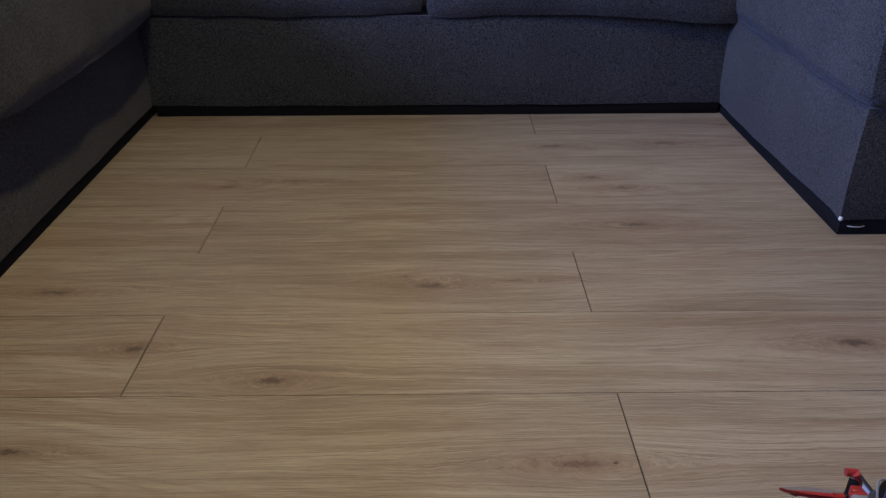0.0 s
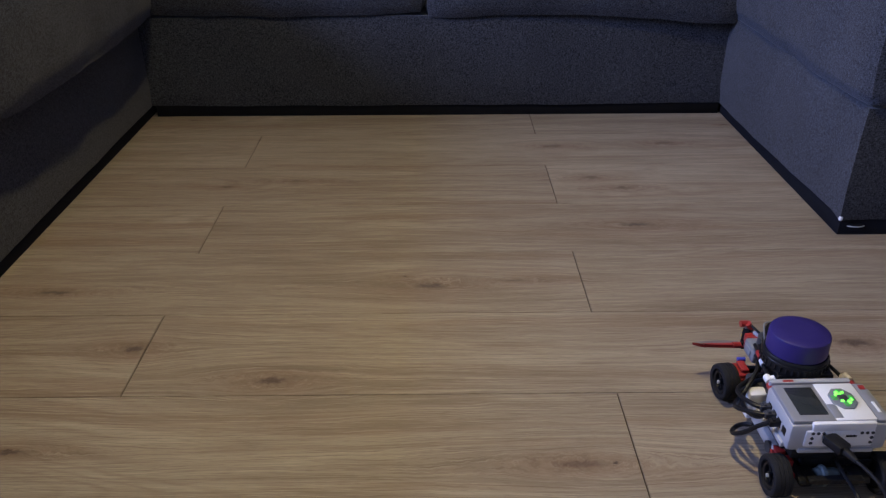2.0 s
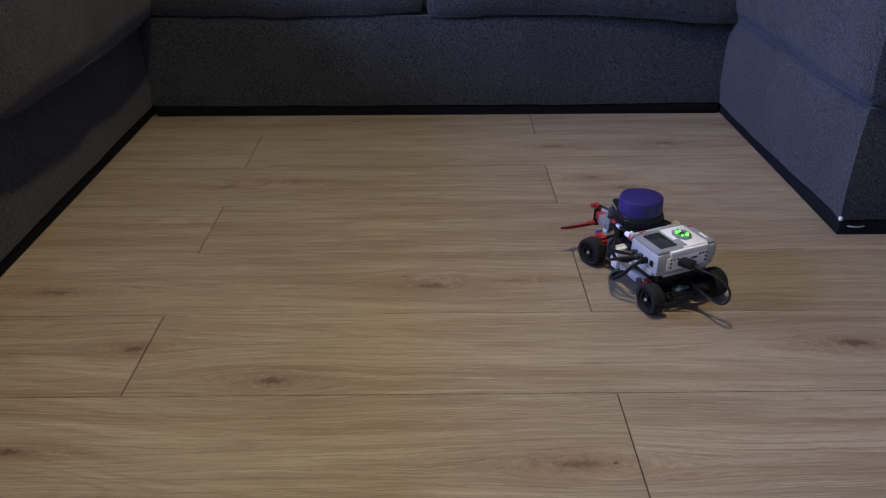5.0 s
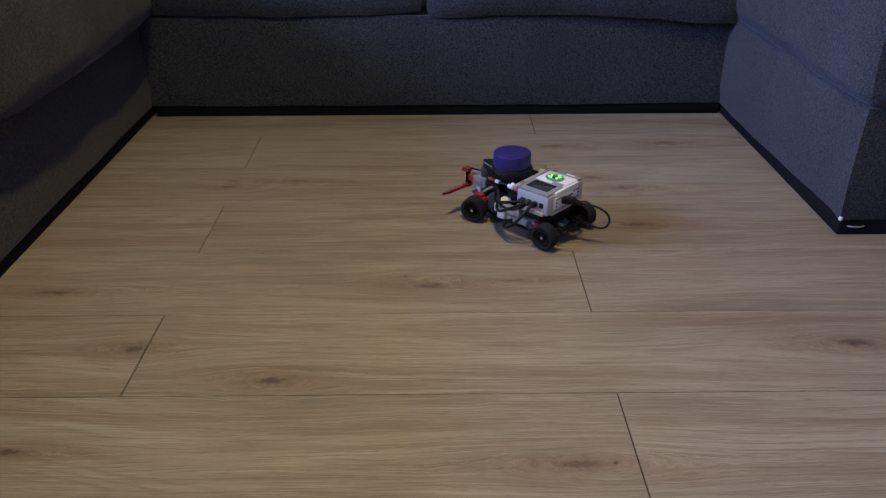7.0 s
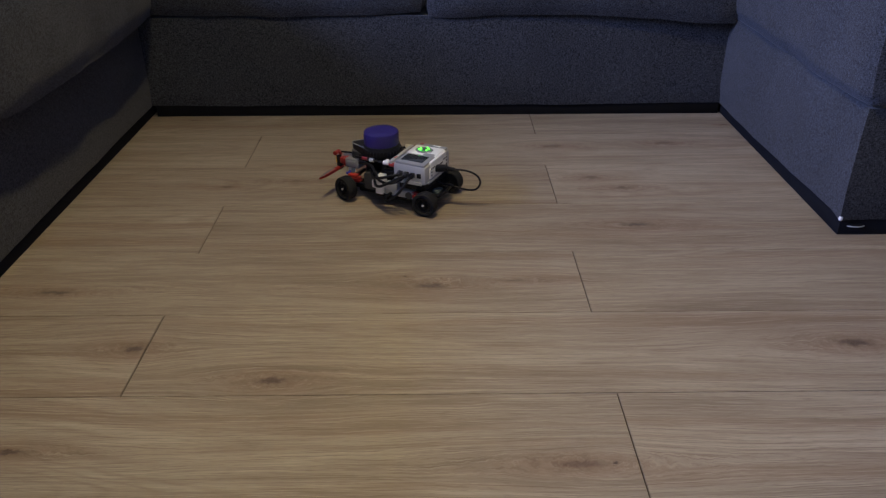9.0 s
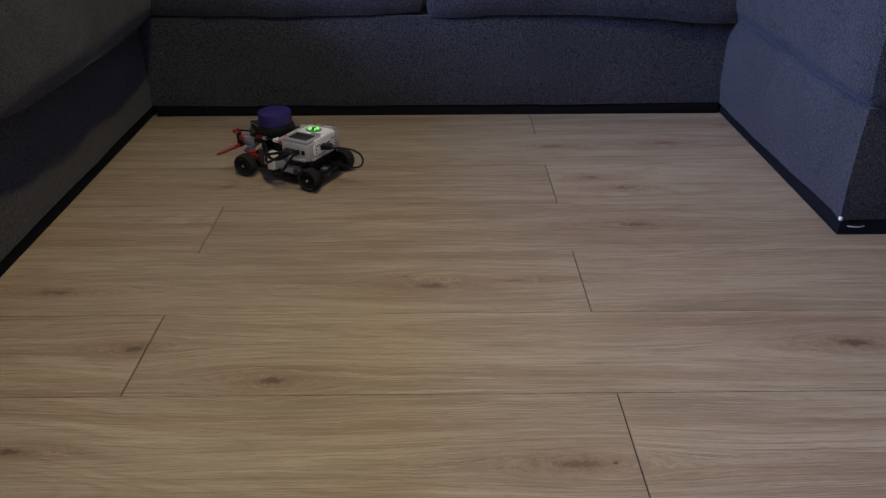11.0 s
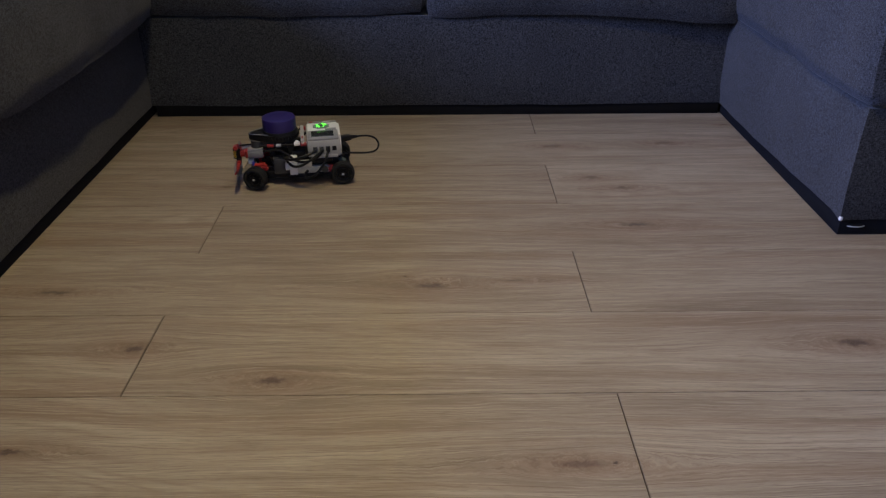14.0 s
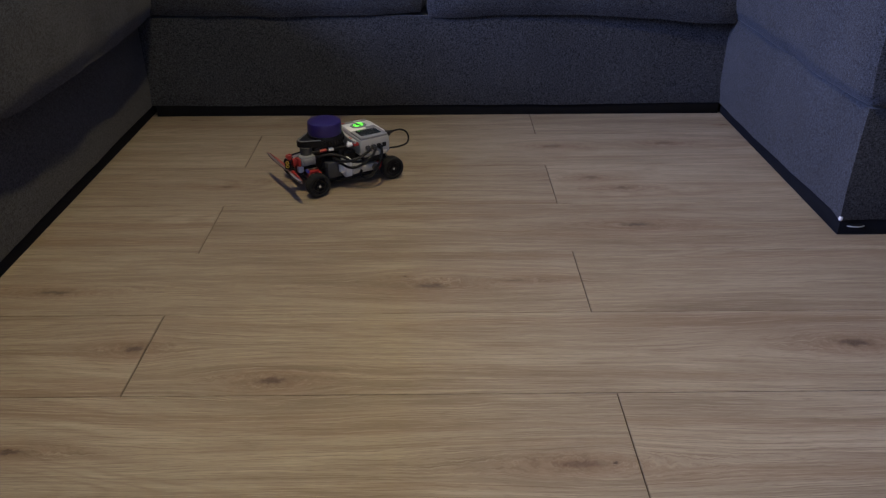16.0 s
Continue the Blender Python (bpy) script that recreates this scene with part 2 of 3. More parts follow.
def cable(points, r, seg=8):
    """A round cable through points (mm)."""
    path = smooth_path(points)
    bm = bmesh.new()
    rings, side = [], Vector((0.3, 0.5, 0.8)).normalized()
    for i, p in enumerate(path):
        d = (path[min(i + 1, len(path) - 1)] - path[max(i - 1, 0)]).normalized()
        side = (side - d * side.dot(d)).normalized()
        up = d.cross(side)
        rings.append([bm.verts.new((p + (side * math.cos(2 * math.pi * k / seg) + up * math.sin(2 * math.pi * k / seg)) * r) / 1000) for k in range(seg)])
    for a, b in zip(rings, rings[1:]):
        for k in range(seg):
            bm.faces.new((a[k], a[(k + 1) % seg], b[(k + 1) % seg], b[k]))
    bm.faces.new(rings[0])
    bm.faces.new(rings[-1][::-1])
    return bm


def beam(a, b, w=7.4, thick=7.4, normal=(0, 0, 1), holes=True):
    """A studless building beam from a to b (mm): rounded ends and a row of open pin holes."""
    a, b = Vector(a), Vector(b)
    d = (b - a)
    n = max(1, round(d.length / 8))
    d.normalize()
    nrm = Vector(normal)
    nrm = (nrm - d * nrm.dot(d)).normalized()
    side = nrm.cross(d)
    m = Matrix((( d.x, side.x, nrm.x, a.x / 1000), (d.y, side.y, nrm.y, a.y / 1000), (d.z, side.z, nrm.z, a.z / 1000), (0, 0, 0, 1)))
    ln, r = n * 8, w / 2
    outline = [(ln + r * math.sin(k * math.pi / 8), -r * math.cos(k * math.pi / 8)) for k in range(9)]
    outline += [(-r * math.sin(k * math.pi / 8), r * math.cos(k * math.pi / 8)) for k in range(9)]
    bm = prism(outline, -thick / 2, thick / 2, 0.5)
    if holes:
        rims = []
        for k in range(n + 1):
            ring = lathe([(2.4, thick / 2 - 1.5), (2.4, thick / 2 + 0.05), (3.1, thick / 2 + 0.25), (3.3, thick / 2 - 0.2)], 10)
            ring.transform(Matrix.Translation((k * 8 / 1000, 0, 0)))
            rims.append(ring)
        bm = join(bm, *rims)
    bm.transform(m)
    return bm


def soft_box(x0, x1, y0, y1, z0, z1, r, puff=0.0, crease=0.0, n=(14, 14, 10), seed=0.0, sag=None):
    """An upholstered block: rounded edges, swelling faces, faint wrinkles; sag moves a point by its own slump."""
    bm = bmesh.new()
    lo, hi = Vector((x0, y0, z0)), Vector((x1, y1, z1))
    size, cache = hi - lo, {}

    def vert(i, j, k):
        key = (i, j, k)
        if key not in cache:
            u = Vector((i / n[0], j / n[1], k / n[2]))
            p = Vector((lo.x + size.x * u.x, lo.y + size.y * u.y, lo.z + size.z * u.z))
            q = Vector([min(max(p[a], lo[a] + r), hi[a] - r) for a in range(3)])
            d = p - q
            if d.length > 1e-9:
                d.normalize()
                p = q + d * r
                swell = 1.0
                for a in range(3):
                    if abs(d[a]) < 0.5:
                        swell *= max(0.0, 1 - (2 * u[a] - 1) ** 4)
                p += d * puff * swell
                w = noise.noise(p * 7 + Vector((seed, 0, 0))) * 0.6 + noise.noise(p * 22 + Vector((0, seed, 0))) * 0.25
                p += d * crease * w
            if sag:
                p = p + Vector(sag(p, u))
            cache[key] = bm.verts.new(p)
        return cache[key]

    for i in range(n[0]):
        for j in range(n[1]):
            for k in (0, n[2]):
                bm.faces.new((vert(i, j, k), vert(i + 1, j, k), vert(i + 1, j + 1, k), vert(i, j + 1, k)))
    for i in range(n[0]):
        for k in range(n[2]):
            for j in (0, n[1]):
                bm.faces.new((vert(i, j, k), vert(i + 1, j, k), vert(i + 1, j, k + 1), vert(i, j, k + 1)))
    for j in range(n[1]):
        for k in range(n[2]):
            for i in (0, n[0]):
                bm.faces.new((vert(i, j, k), vert(i, j + 1, k), vert(i, j + 1, k + 1), vert(i, j, k + 1)))
    return bm


def empty(name, label="", category="", group=""):
    ob = new(name)
    ob.empty_display_size = 0.05
    return tagged(ob, label, category, group)


# ---- room shell ----
RX0, RX1, RY0, RY1, RH = -2.40, 3.10, -3.00, 2.15, 2.45
tagged(part("wall_north", block(RX0 - 0.2, RX1 + 0.2, RY1, RY1 + 0.2, 0, RH, 0), WALL, smooth=0), "plain off-white painted wall behind the sofa", "wall", kind="structure")
# opening in the unseen south wall, made up for the fill light
VX0, VX1 = -0.25, 1.45
wall_south = join(block(RX0 - 0.2, VX0, RY0 - 0.2, RY0, 0, RH, 0), block(VX1, RX1 + 0.2, RY0 - 0.2, RY0, 0, RH, 0),
                  block(VX0, VX1, RY0 - 0.2, RY0, 0, 0.78, 0), block(VX0, VX1, RY0 - 0.2, RY0, 2.02, RH, 0))
tagged(part("wall_south", wall_south, WALL, smooth=0), "plain off-white painted wall with a window opening", "wall", kind="structure")
tagged(part("wall_east", block(RX1, RX1 + 0.2, RY0, RY1, 0, RH, 0), WALL, smooth=0), "plain off-white painted wall", "wall", kind="structure")
WY0, WY1, WZ0, WZ1 = -0.52, 0.72, 0.85, 1.91
wall_west = join(block(RX0 - 0.2, RX0, RY0, WY0, 0, RH, 0), block(RX0 - 0.2, RX0, WY1, RY1, 0, RH, 0),
                 block(RX0 - 0.2, RX0, WY0, WY1, 0, WZ0, 0), block(RX0 - 0.2, RX0, WY0, WY1, WZ1, RH, 0))
tagged(part("wall_west", wall_west, WALL, smooth=0), "plain off-white painted wall with a window opening", "wall", kind="structure")
tagged(part("ceiling", block(RX0 - 0.2, RX1 + 0.2, RY0 - 0.2, RY1 + 0.2, RH, RH + 0.15, 0), CEIL, smooth=0), "plain white ceiling", "ceiling", kind="structure")


def window(name, label, width, height, m):
    """A framed pane in an opening: x along the wall, z up, the origin at the opening's lower middle."""
    w = tagged(new(name), label, "window", kind="structure")
    h = width / 2
    part("window_frame", join(block(-h, -h + 0.06, -0.03, 0.03, 0, height, 0.004), block(h - 0.06, h, -0.03, 0.03, 0, height, 0.004),
                              block(-h + 0.06, h - 0.06, -0.03, 0.03, 0, 0.06, 0.004), block(-h + 0.06, h - 0.06, -0.03, 0.03, height - 0.06, height, 0.004)), FRAME, w)
    pane = part("pane", block(-h + 0.06, h - 0.06, -0.004, 0.004, 0.06, height - 0.06, 0), GLASS, w, smooth=0)
    pane.visible_shadow = False
    w.matrix_world = m


window("window_1", "white framed window in the wall behind the sofa", WY1 - WY0, WZ1 - WZ0, pose(RX0 - 0.10, (WY0 + WY1) / 2, WZ0, 0, 0, 90))
# made-up window that only houses the south fill light
window("window_2", "unseen white framed window added round the fill light", VX1 - VX0, 2.02 - 0.78, pose((VX0 + VX1) / 2, RY0 - 0.10, 0.78))


# ---- sofa ----
def sofa_section(label):
    return empty("sofa_section", label, "sofa", "sections of the corner sofa")


def foot(x, y, parent):
    bm = lathe([(16, 0), (17, 2), (19, 30), (19, 34)], 20)
    bm.transform(Matrix.Translation((x, y, 0)))
    return part("foot", bm, BLACK, parent, "short black plastic foot")


def seam(points, parent, r=0.9):
    return part("seam", cable([tuple(c * 1000 for c in p) for p in points], r, 6), BLACK, parent, "dark stitched seam")


SX0, SX1, SY, SEND = -0.318, 1.197, 1.154, 0.455
# near-black colour that stands in for the shade in the gap under the sofa
GAP_SHADE = plain("gap_shade_black", (0.010, 0.010, 0.011), 0.9, 0.2, 90, relief=0.3, spec=0.1)


# solid strip filling the open gap, so that it reads as dark shadow
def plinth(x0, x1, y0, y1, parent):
    return part("plinth", block(x0, x1, y0, y1, 0, 0.034, 0.0015), GAP_SHADE, parent, "black strip standing in for the shade under the base")


def front_slump(p, u):
    """The loose seat cushion lifts in its middle, droops and leans out at the corner end."""
    low = (1 - u.z) ** 1.5
    return (0, -0.028 * u.x ** 2 * (1 - u.y), low * (0.012 * math.sin(math.pi * min(1, u.x * 1.15)) - 0.014 * u.x ** 4))


def end_slump(p, u):
    """A pinched fold along the lower edge and a soft belly above it."""
    fold = math.exp(-((p.y - 0.77) / 0.07) ** 2)
    edge = math.exp(-((p.z - 0.262) / 0.022) ** 2)
    belly = math.sin(math.pi * min(1, max(0, (p.z - 0.25) / 0.2)))
    near = max(0.0, 1 - (p.x - 1.19) / 0.1)
    return (near * (0.006 * edge * fold - 0.006 * belly), 0, near * (-0.005 * edge * math.sin((p.y - 0.45) * 9) - 0.004 * fold * edge))


back = sofa_section("middle part of a dark grey-blue woven corner sofa")
part("base", soft_box(SX0 - 0.02, SX1 + 0.02, SY, 2.05, 0.029, 0.262, 0.010, 0.004, 0.004, (48, 6, 12), 3), FABRIC, back)
part("seat_cushion", soft_box(-0.325, 0.4105, SY - 0.010, 1.80, 0.2605, 0.450, 0.034, 0.008, 0.006, (36, 12, 12), 1), FABRIC, back)
part("seat_cushion", soft_box(0.4135, 1.199, SY - 0.012, 1.80, 0.249, 0.450, 0.034, 0.008, 0.006, (40, 12, 12), 7, front_slump), FABRIC, back)
part("backrest", soft_box(-0.29, 1.19, 1.80, 2.08, 0.24, 0.78, 0.06, 0.01, 0.006, (30, 8, 14), 5), FABRIC, back)
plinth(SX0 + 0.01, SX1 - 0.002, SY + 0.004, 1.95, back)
for x in (0.05, 0.85):
    foot(x, 1.28, back)

left = sofa_section("shaded long part of a dark grey woven corner sofa")
part("base", soft_box(-1.25, SX0, -0.90, SY + 0.9, 0.029, 0.258, 0.010, 0.004, 0.004, (10, 60, 10), 4), FABRIC, left)
part("seat_cushion", soft_box(-1.10, SX0 + 0.054, 0.352, 1.142, 0.262, 0.452, 0.030, 0.012, 0.008, (14, 40, 12), 11), FABRIC, left)
part("seat_cushion", soft_box(-1.10, SX0 + 0.052, -0.89, 0.349, 0.262, 0.452, 0.030, 0.012, 0.008, (14, 40, 12), 13), FABRIC, left)
part("backrest", soft_box(-1.32, -1.05, -0.89, 2.00, 0.24, 0.68, 0.06, 0.01, 0.006, (8, 40, 14), 15), FABRIC, left)
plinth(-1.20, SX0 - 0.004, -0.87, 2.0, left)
for y in (-0.75, 0.60):
    foot(-0.45, y, left)

right = sofa_section("end part of a blue-grey woven corner sofa")
part("base", soft_box(SX1, 2.10, SEND, 2.05, 0.032, 0.252, 0.016, 0.010, 0.004, (14, 36, 12), 21), FABRIC, right)
part("seat_cushion", soft_box(SX1 - 0.008, 1.98, SEND - 0.010, 1.80, 0.248, 0.450, 0.032, 0.006, 0.006, (40, 60, 24), 23, end_slump), FABRIC, right)
part("backrest", soft_box(1.88, 2.12, SEND, 2.03, 0.24, 0.80, 0.06, 0.01, 0.006, (8, 30, 14), 25), FABRIC, right)
plinth(SX1 + 0.005, 2.05, SEND + 0.005, 2.0, right)
seam([(SX1 + 0.003, SEND + 0.002, 0.244), (SX1 + 0.001, SEND + 0.0005, 0.14), (SX1 + 0.003, SEND + 0.002, 0.046)], right, 1.5)
disc = lathe([(21, 0), (21, 16), (27, 17), (27.5, 21), (25, 24), (21, 25), (21, 36)], 32)
disc.transform(Matrix.Translation((SX1 + 0.037, SEND + 0.0275, 0)))
corner_foot = part("foot", disc, BLACK, right, "round black foot with a bright rim")
rim = lathe([(26.8, 17.6), (28, 17.8), (28, 19.4), (27, 20), (26.8, 17.6)], 40)
rim.transform(Matrix.Translation((SX1 + 0.037, SEND + 0.0275, 0)))
part("rim", rim, STEEL, corner_foot, "bright metal rim")
foot(SX1 + 0.045, 1.02, right)
glide = lathe([(3.6, 0), (4, 2), (3.4, 6), (1, 7)], 12)
glide.transform(Matrix.Translation((SX1 + 0.002, SEND + 0.001, 0.034)))
part("corner_clip", glide, WHITE, right, "small white plastic corner clip")


# ---- small wheeled robot ----
robot = empty("robot_car", "four-wheeled plastic construction-set robot with a purple scanner dome", "robot")


def wheel(name, x, y, side):
    """A low wide tyre on a black spoked rim; side is +1 on the robot's left."""
    w = part(name, lathe([(17.2, -9), (17.6, -4), (16.4, 6), (15.2, 8.8), (12.6, 8.2), (11.6, 3.5), (4.2, 3.5), (4.2, 8.5), (2.6, 9), (0.1, 9)], 28), BLACK, robot, "black wheel with a low rubber tyre")
    for k in range(6):
        part("spoke", mmblock(3.5, 13.5, -1.4, 1.4, 3, 5.2, 0.5, Matrix.Rotation(k * math.pi / 3, 4, "Z")), BLACK, w)
    part("tyre", lathe([(17.4, -10.5), (21.2, -11.5), (23.8, -10.2), (24.9, -7.4), (25, -5.2), (24.4, -4.9), (24.4, -4.3), (25, -4), (25, -0.5), (24.4, -0.2), (24.4, 0.4), (25, 0.7),
                        (25, 4.2), (24.4, 4.5), (24.4, 5.1), (25, 5.4), (24.7, 8.4), (23.6, 10.6), (21.2, 11.5), (17.8, 10.4), (16.8, 5), (17.4, -10.5)], 44), RUBBER, w)
    part("axle_end", join(rod((0, 0, 4), (0, 0, 11), 2.3, 10), mmblock(-2.6, 2.6, -0.9, 0.9, 8, 11.3, 0.3)), STEEL, w, "light grey axle end")
    w.rotation_mode = "QUATERNION"
    w.matrix_basis = Matrix.Translation((x / 1000, y / 1000, 0.025)) @ Matrix.Rotation(-side * math.pi / 2, 4, "X")
    return w


WHEELS = [(wheel("wheel", 0, 60.5, 1), 0, 60.5, 1, False), (wheel("wheel", 0, -65, -1), 0, -65, -1, False),
          (wheel("wheel", 176, 60.5, 1), 176, 60.5, 1, True), (wheel("wheel", 176, -65, -1), 176, -65, -1, True)]

# frame
for s in (1, -1):
    part("beam", beam((-12, s * 36, 26), (172, s * 36, 26), normal=(0, s, 0)), BLACK, robot)
    part("beam", beam((20, s * 28, 34), (164, s * 28, 34), normal=(0, s, 0)), BLACK, robot)
    part("front_knuckle", join(mmblock(170, 182, s * 40, s * 49, 14, 30, 1.5), rod((176, s * 38, 25), (176, s * 56, 25), 2.4)), RED, robot, "red steering knuckle")
    part("rear_bracket", join(mmblock(9, 21, s * 38, s * 49, 16, 37, 1.5), mmblock(-4, 10, s * 40, s * 46, 21, 29, 1.5)), RED if s > 0 else BLACK, robot, "axle bracket")
    part("steering_arm", join(mmblock(158, 190, s * 34, s * 48, 36, 40, 1.2), mmblock(160, 188, s * 34, s * 50, 41.5, 45.5, 1.2), mmblock(164, 186, s * 36, s * 46, 47, 51, 1.2)), RED, robot, "red stacked front links")
part("axle_bracket", join(mmblock(20, 33, 44, 55, 26, 42, 1.5), mmblock(23, 30, 42, 58, 30, 38, 1.2)), RED, robot, "red bracket behind the rear wheel")
part("floor_pan", join(mmblock(22, 168, -33, 33, 11, 21, 2), mmblock(40, 120, -44, 44, 13, 20, 2)), BLACK, robot)
part("rear_axle", join(rod((0, -56, 25), (0, 56, 25), 2.3), mmblock(-8, 8, -34, -20, 13, 31, 1.5), mmblock(-8, 8, 20, 34, 13, 31, 1.5)), BLACK, robot)
diff = lathe([(3, -14), (9, -13), (9.5, -8), (12.5, -7), (12.5, -3), (9, -2), (9, 10), (7, 13), (3, 14)], 24)
diff.transform(Matrix.Translation((-0.002, 0.004, 0.025)) @ Matrix.Rotation(math.pi / 2, 4, "X"))
part("differential", diff, TEAL, robot, "teal-grey differential gear")
part("rear_beam", beam((-14, -28, 30), (-14, 28, 30), normal=(-1, 0, 0)), BLACK, robot)
part("front_beam", beam((192, -28, 30), (192, 28, 30), normal=(1, 0, 0)), BLACK, robot)
part("brick_cradle", join(mmblock(6, 66, -46, 46, 44, 57, 2), mmblock(8, 20, -30, 30, 30, 46, 2), mmblock(50, 64, -30, 30, 30, 46, 2)), BLACK, robot)

# drive motors
for s in (1, -1):
    body = part("drive_motor", join(mmblock(26, 96, s * 40, s * 56, 26, 42, 3.5), mmblock(64, 94, s * 42, s * 57, 38, 54, 3)), LIGHTGREY, robot, "light grey motor housing")
    part("motor_cap", join(mmblock(95, 112, s * 40, s * 62, 27, 66, 2.5), mmblock(111, 121, s * 44, s * 60, 38, 55, 2)), WHITE, body, "white motor end cap")
    part("motor_hub", rod((38, s * 54, 34), (38, s * 58, 34), 7.5, 20), DARKGREY, body)
part("underbody", join(mmblock(24, 100, -46, 46, 22, 27, 1.5), mmblock(60, 150, -38, 38, 44, 60, 3), mmblock(20, 60, -52, 52, 46, 60, 2)), BLACK, robot)
part("drive_motor_cover", mmblock(112, 146, 22, 50, 26, 62, 4), DARKGREY, robot, "dark grey motor body")

# lidar tower
part("tower", join(mmblock(100, 112, -30, -18, 40, 95, 1.5), mmblock(100, 112, 20, 34, 40, 95, 1.5), mmblock(140, 152, -28, 28, 40, 93, 1.5), mmblock(96, 165, -34, 34, 80, 94, 2),
                   mmblock(76, 104, 30, 42, 60, 74, 2), mmblock(78, 100, -44, -30, 60, 74, 2)), BLACK, robot)
cx, cy = 126.5, 4
drop = []
for k in range(36):
    a = 2 * math.pi * k / 36
    x, y = cx + 39 * math.cos(a), cy + 39 * math.sin(a)
    ahead = max(0.0, math.cos(a - 0.12))
    drop.append((x + 28 * ahead ** 3, y - (y - cy - 6) * 0.35 * ahead ** 3))
lidar = part("scanner_base", join(prism(drop, 95, 109, 1.5), lathe([(38, 108), (38.5, 111), (37, 114), (10, 114)], 40)), BLACK, robot, "black spinning distance scanner base")
for v in lidar.data.vertices:
    if v.co.z > 0.1075 and math.hypot(v.co.x, v.co.y) < 0.0395:
        v.co.x, v.co.y = v.co.x + cx / 1000, v.co.y + cy / 1000
belt = cable([(cx + 40 * math.cos(a), cy + 36 * math.sin(a), 110) for a in (1.15, 0.95)] + [(184, 21, 110), (190, 13, 110), (186, 4, 110)] + [(cx + 40 * math.cos(a), cy + 36 * math.sin(a), 110) for a in (-0.85, -1.1)], 1.1, 6)
teeth = [(cx + (40.5 if k % 2 else 37.5) * math.cos(k * math.pi / 36), cy + (40.5 if k % 2 else 37.5) * math.sin(k * math.pi / 36)) for k in range(72)]
part("tooth_ring", prism(teeth, 99, 106, 0), BLACK, lidar, "black toothed ring")
part("drive_belt", belt, GREY, lidar, "pale drive belt")
dome = lathe([(34.0, 113), (35.6, 114.5), (35.8, 119), (35.5, 137), (34.6, 139.4), (32, 140.6), (16, 141.0), (0.1, 141.0)], 40)
dome.transform(Matrix.Translation((cx / 1000, cy / 1000, 0)))
part("dome", dome, PURPLE, lidar, "matt indigo scanner cap")
mot = lathe([(12, 78), (13, 79), (13, 95), (11, 96)], 28)
mot.transform(Matrix.Translation((0.177, 0.015, 0)))
part("scanner_motor", mot, DARKGREY, lidar, "dark grey motor can")

# front attachment with two blades
nose = part("front_motor", join(mmblock(170, 203, 15, 41, 56, 76, 3), mmblock(178, 198, 13, 43, 60, 72, 2.5)), GREY, robot, "medium grey small motor")
nose.location = (-0.005, -0.006, 0.004)
part("front_collar", join(mmblock(202, 209, 17, 39, 57, 74, 2), mmblock(209, 219, 20, 36, 60, 73, 2), rod((218, 28, 66), (229, 28, 66), 3, 12)), RED, nose, "red collar")
turn = Matrix.Translation((0.226, 0.028, 0.066)) @ Matrix.Rotation(0.75, 4, "Z")
face = part("spinner_hub", mmblock(-5, 5, -7, 7, -12, 11, 1.5, turn), BLACK, nose)
for dz in (-4.5, 3.5):
    ring = lathe([(2.1, 0), (2.1, 1.4), (3.9, 1.4), (3.9, 0), (2.1, 0)], 16)
    ring.transform(turn @ Matrix.Translation((0.005, 0, dz / 1000)) @ Matrix.Rotation(math.pi / 2, 4, "Y"))
    part("bush", ring, YELLOW, face, "yellow bush")
for s, tip in ((1, 99.0), (-1, -90.0)):
    y0 = 28 + s * 4
    n = 12
    outline = [(226, y0), (221, y0)]
    outline += [(220 + 1.1 * (k % 2) + 7 * (k / n) ** 3, y0 + (tip - y0) * k / n) for k in range(1, n)]
    outline += [(229, tip)]
    edge = [(229.5, tip)] + [(228 + 4.5 * math.sin(math.pi * k / n) ** 0.6, tip + (y0 - tip) * k / n) for k in range(1, n + 1)]
    blade = part("blade", join(prism(outline + [(226, y0 + (tip - y0) * k / n) for k in range(n - 1, 0, -1)], 46, 51, 0.6), rod((223, 28, 49), (223, y0 + s * 14, 49), 4.5)), RED, nose, "red toothed blade")
    part("blade_edge", prism(edge + [(226.5, y0 + (tip - y0) * k / n) for k in range(1, n)], 47, 50.5, 0.5), SOFTGREY, blade, "grey soft blade edge")
part("blade_mount", join(mmblock(219, 227, 20, 36, 44, 56, 1.5)), BLACK, nose)
part("feeler_joint", join(rod((226, 26, 89), (226, 38, 89), 4.6, 14), rod((222, 24, 84), (222, 30, 92), 4.2, 12)), RED, robot, "red upright joint").location = (-0.004, -0.004, -0.003)
part("feeler_axle", rod((224, 31, 88), (225, 28, 68), 2.6, 10), LIGHTGREY, robot).location = (-0.004, -0.004, -0.003)
part("feeler_rod", rod((222, 26, 90), (186, 16, 88), 1.8, 10), BLACK, robot).location = (-0.004, -0.004, -0.003)
part("nose_link", rod((214, 22, 82), (190, 14, 84), 3, 12), LIGHTGREY, robot, "light grey connector").location = (-0.004, -0.004, -0.003)
part("pin", rod((188, 34, 51), (188, 44, 51), 3.0, 12), BLUE, robot, "blue pin")
part("front_bracket", join(mmblock(188, 200, 10, 22, 42, 54, 2)), WHITE, robot, "white bracket")

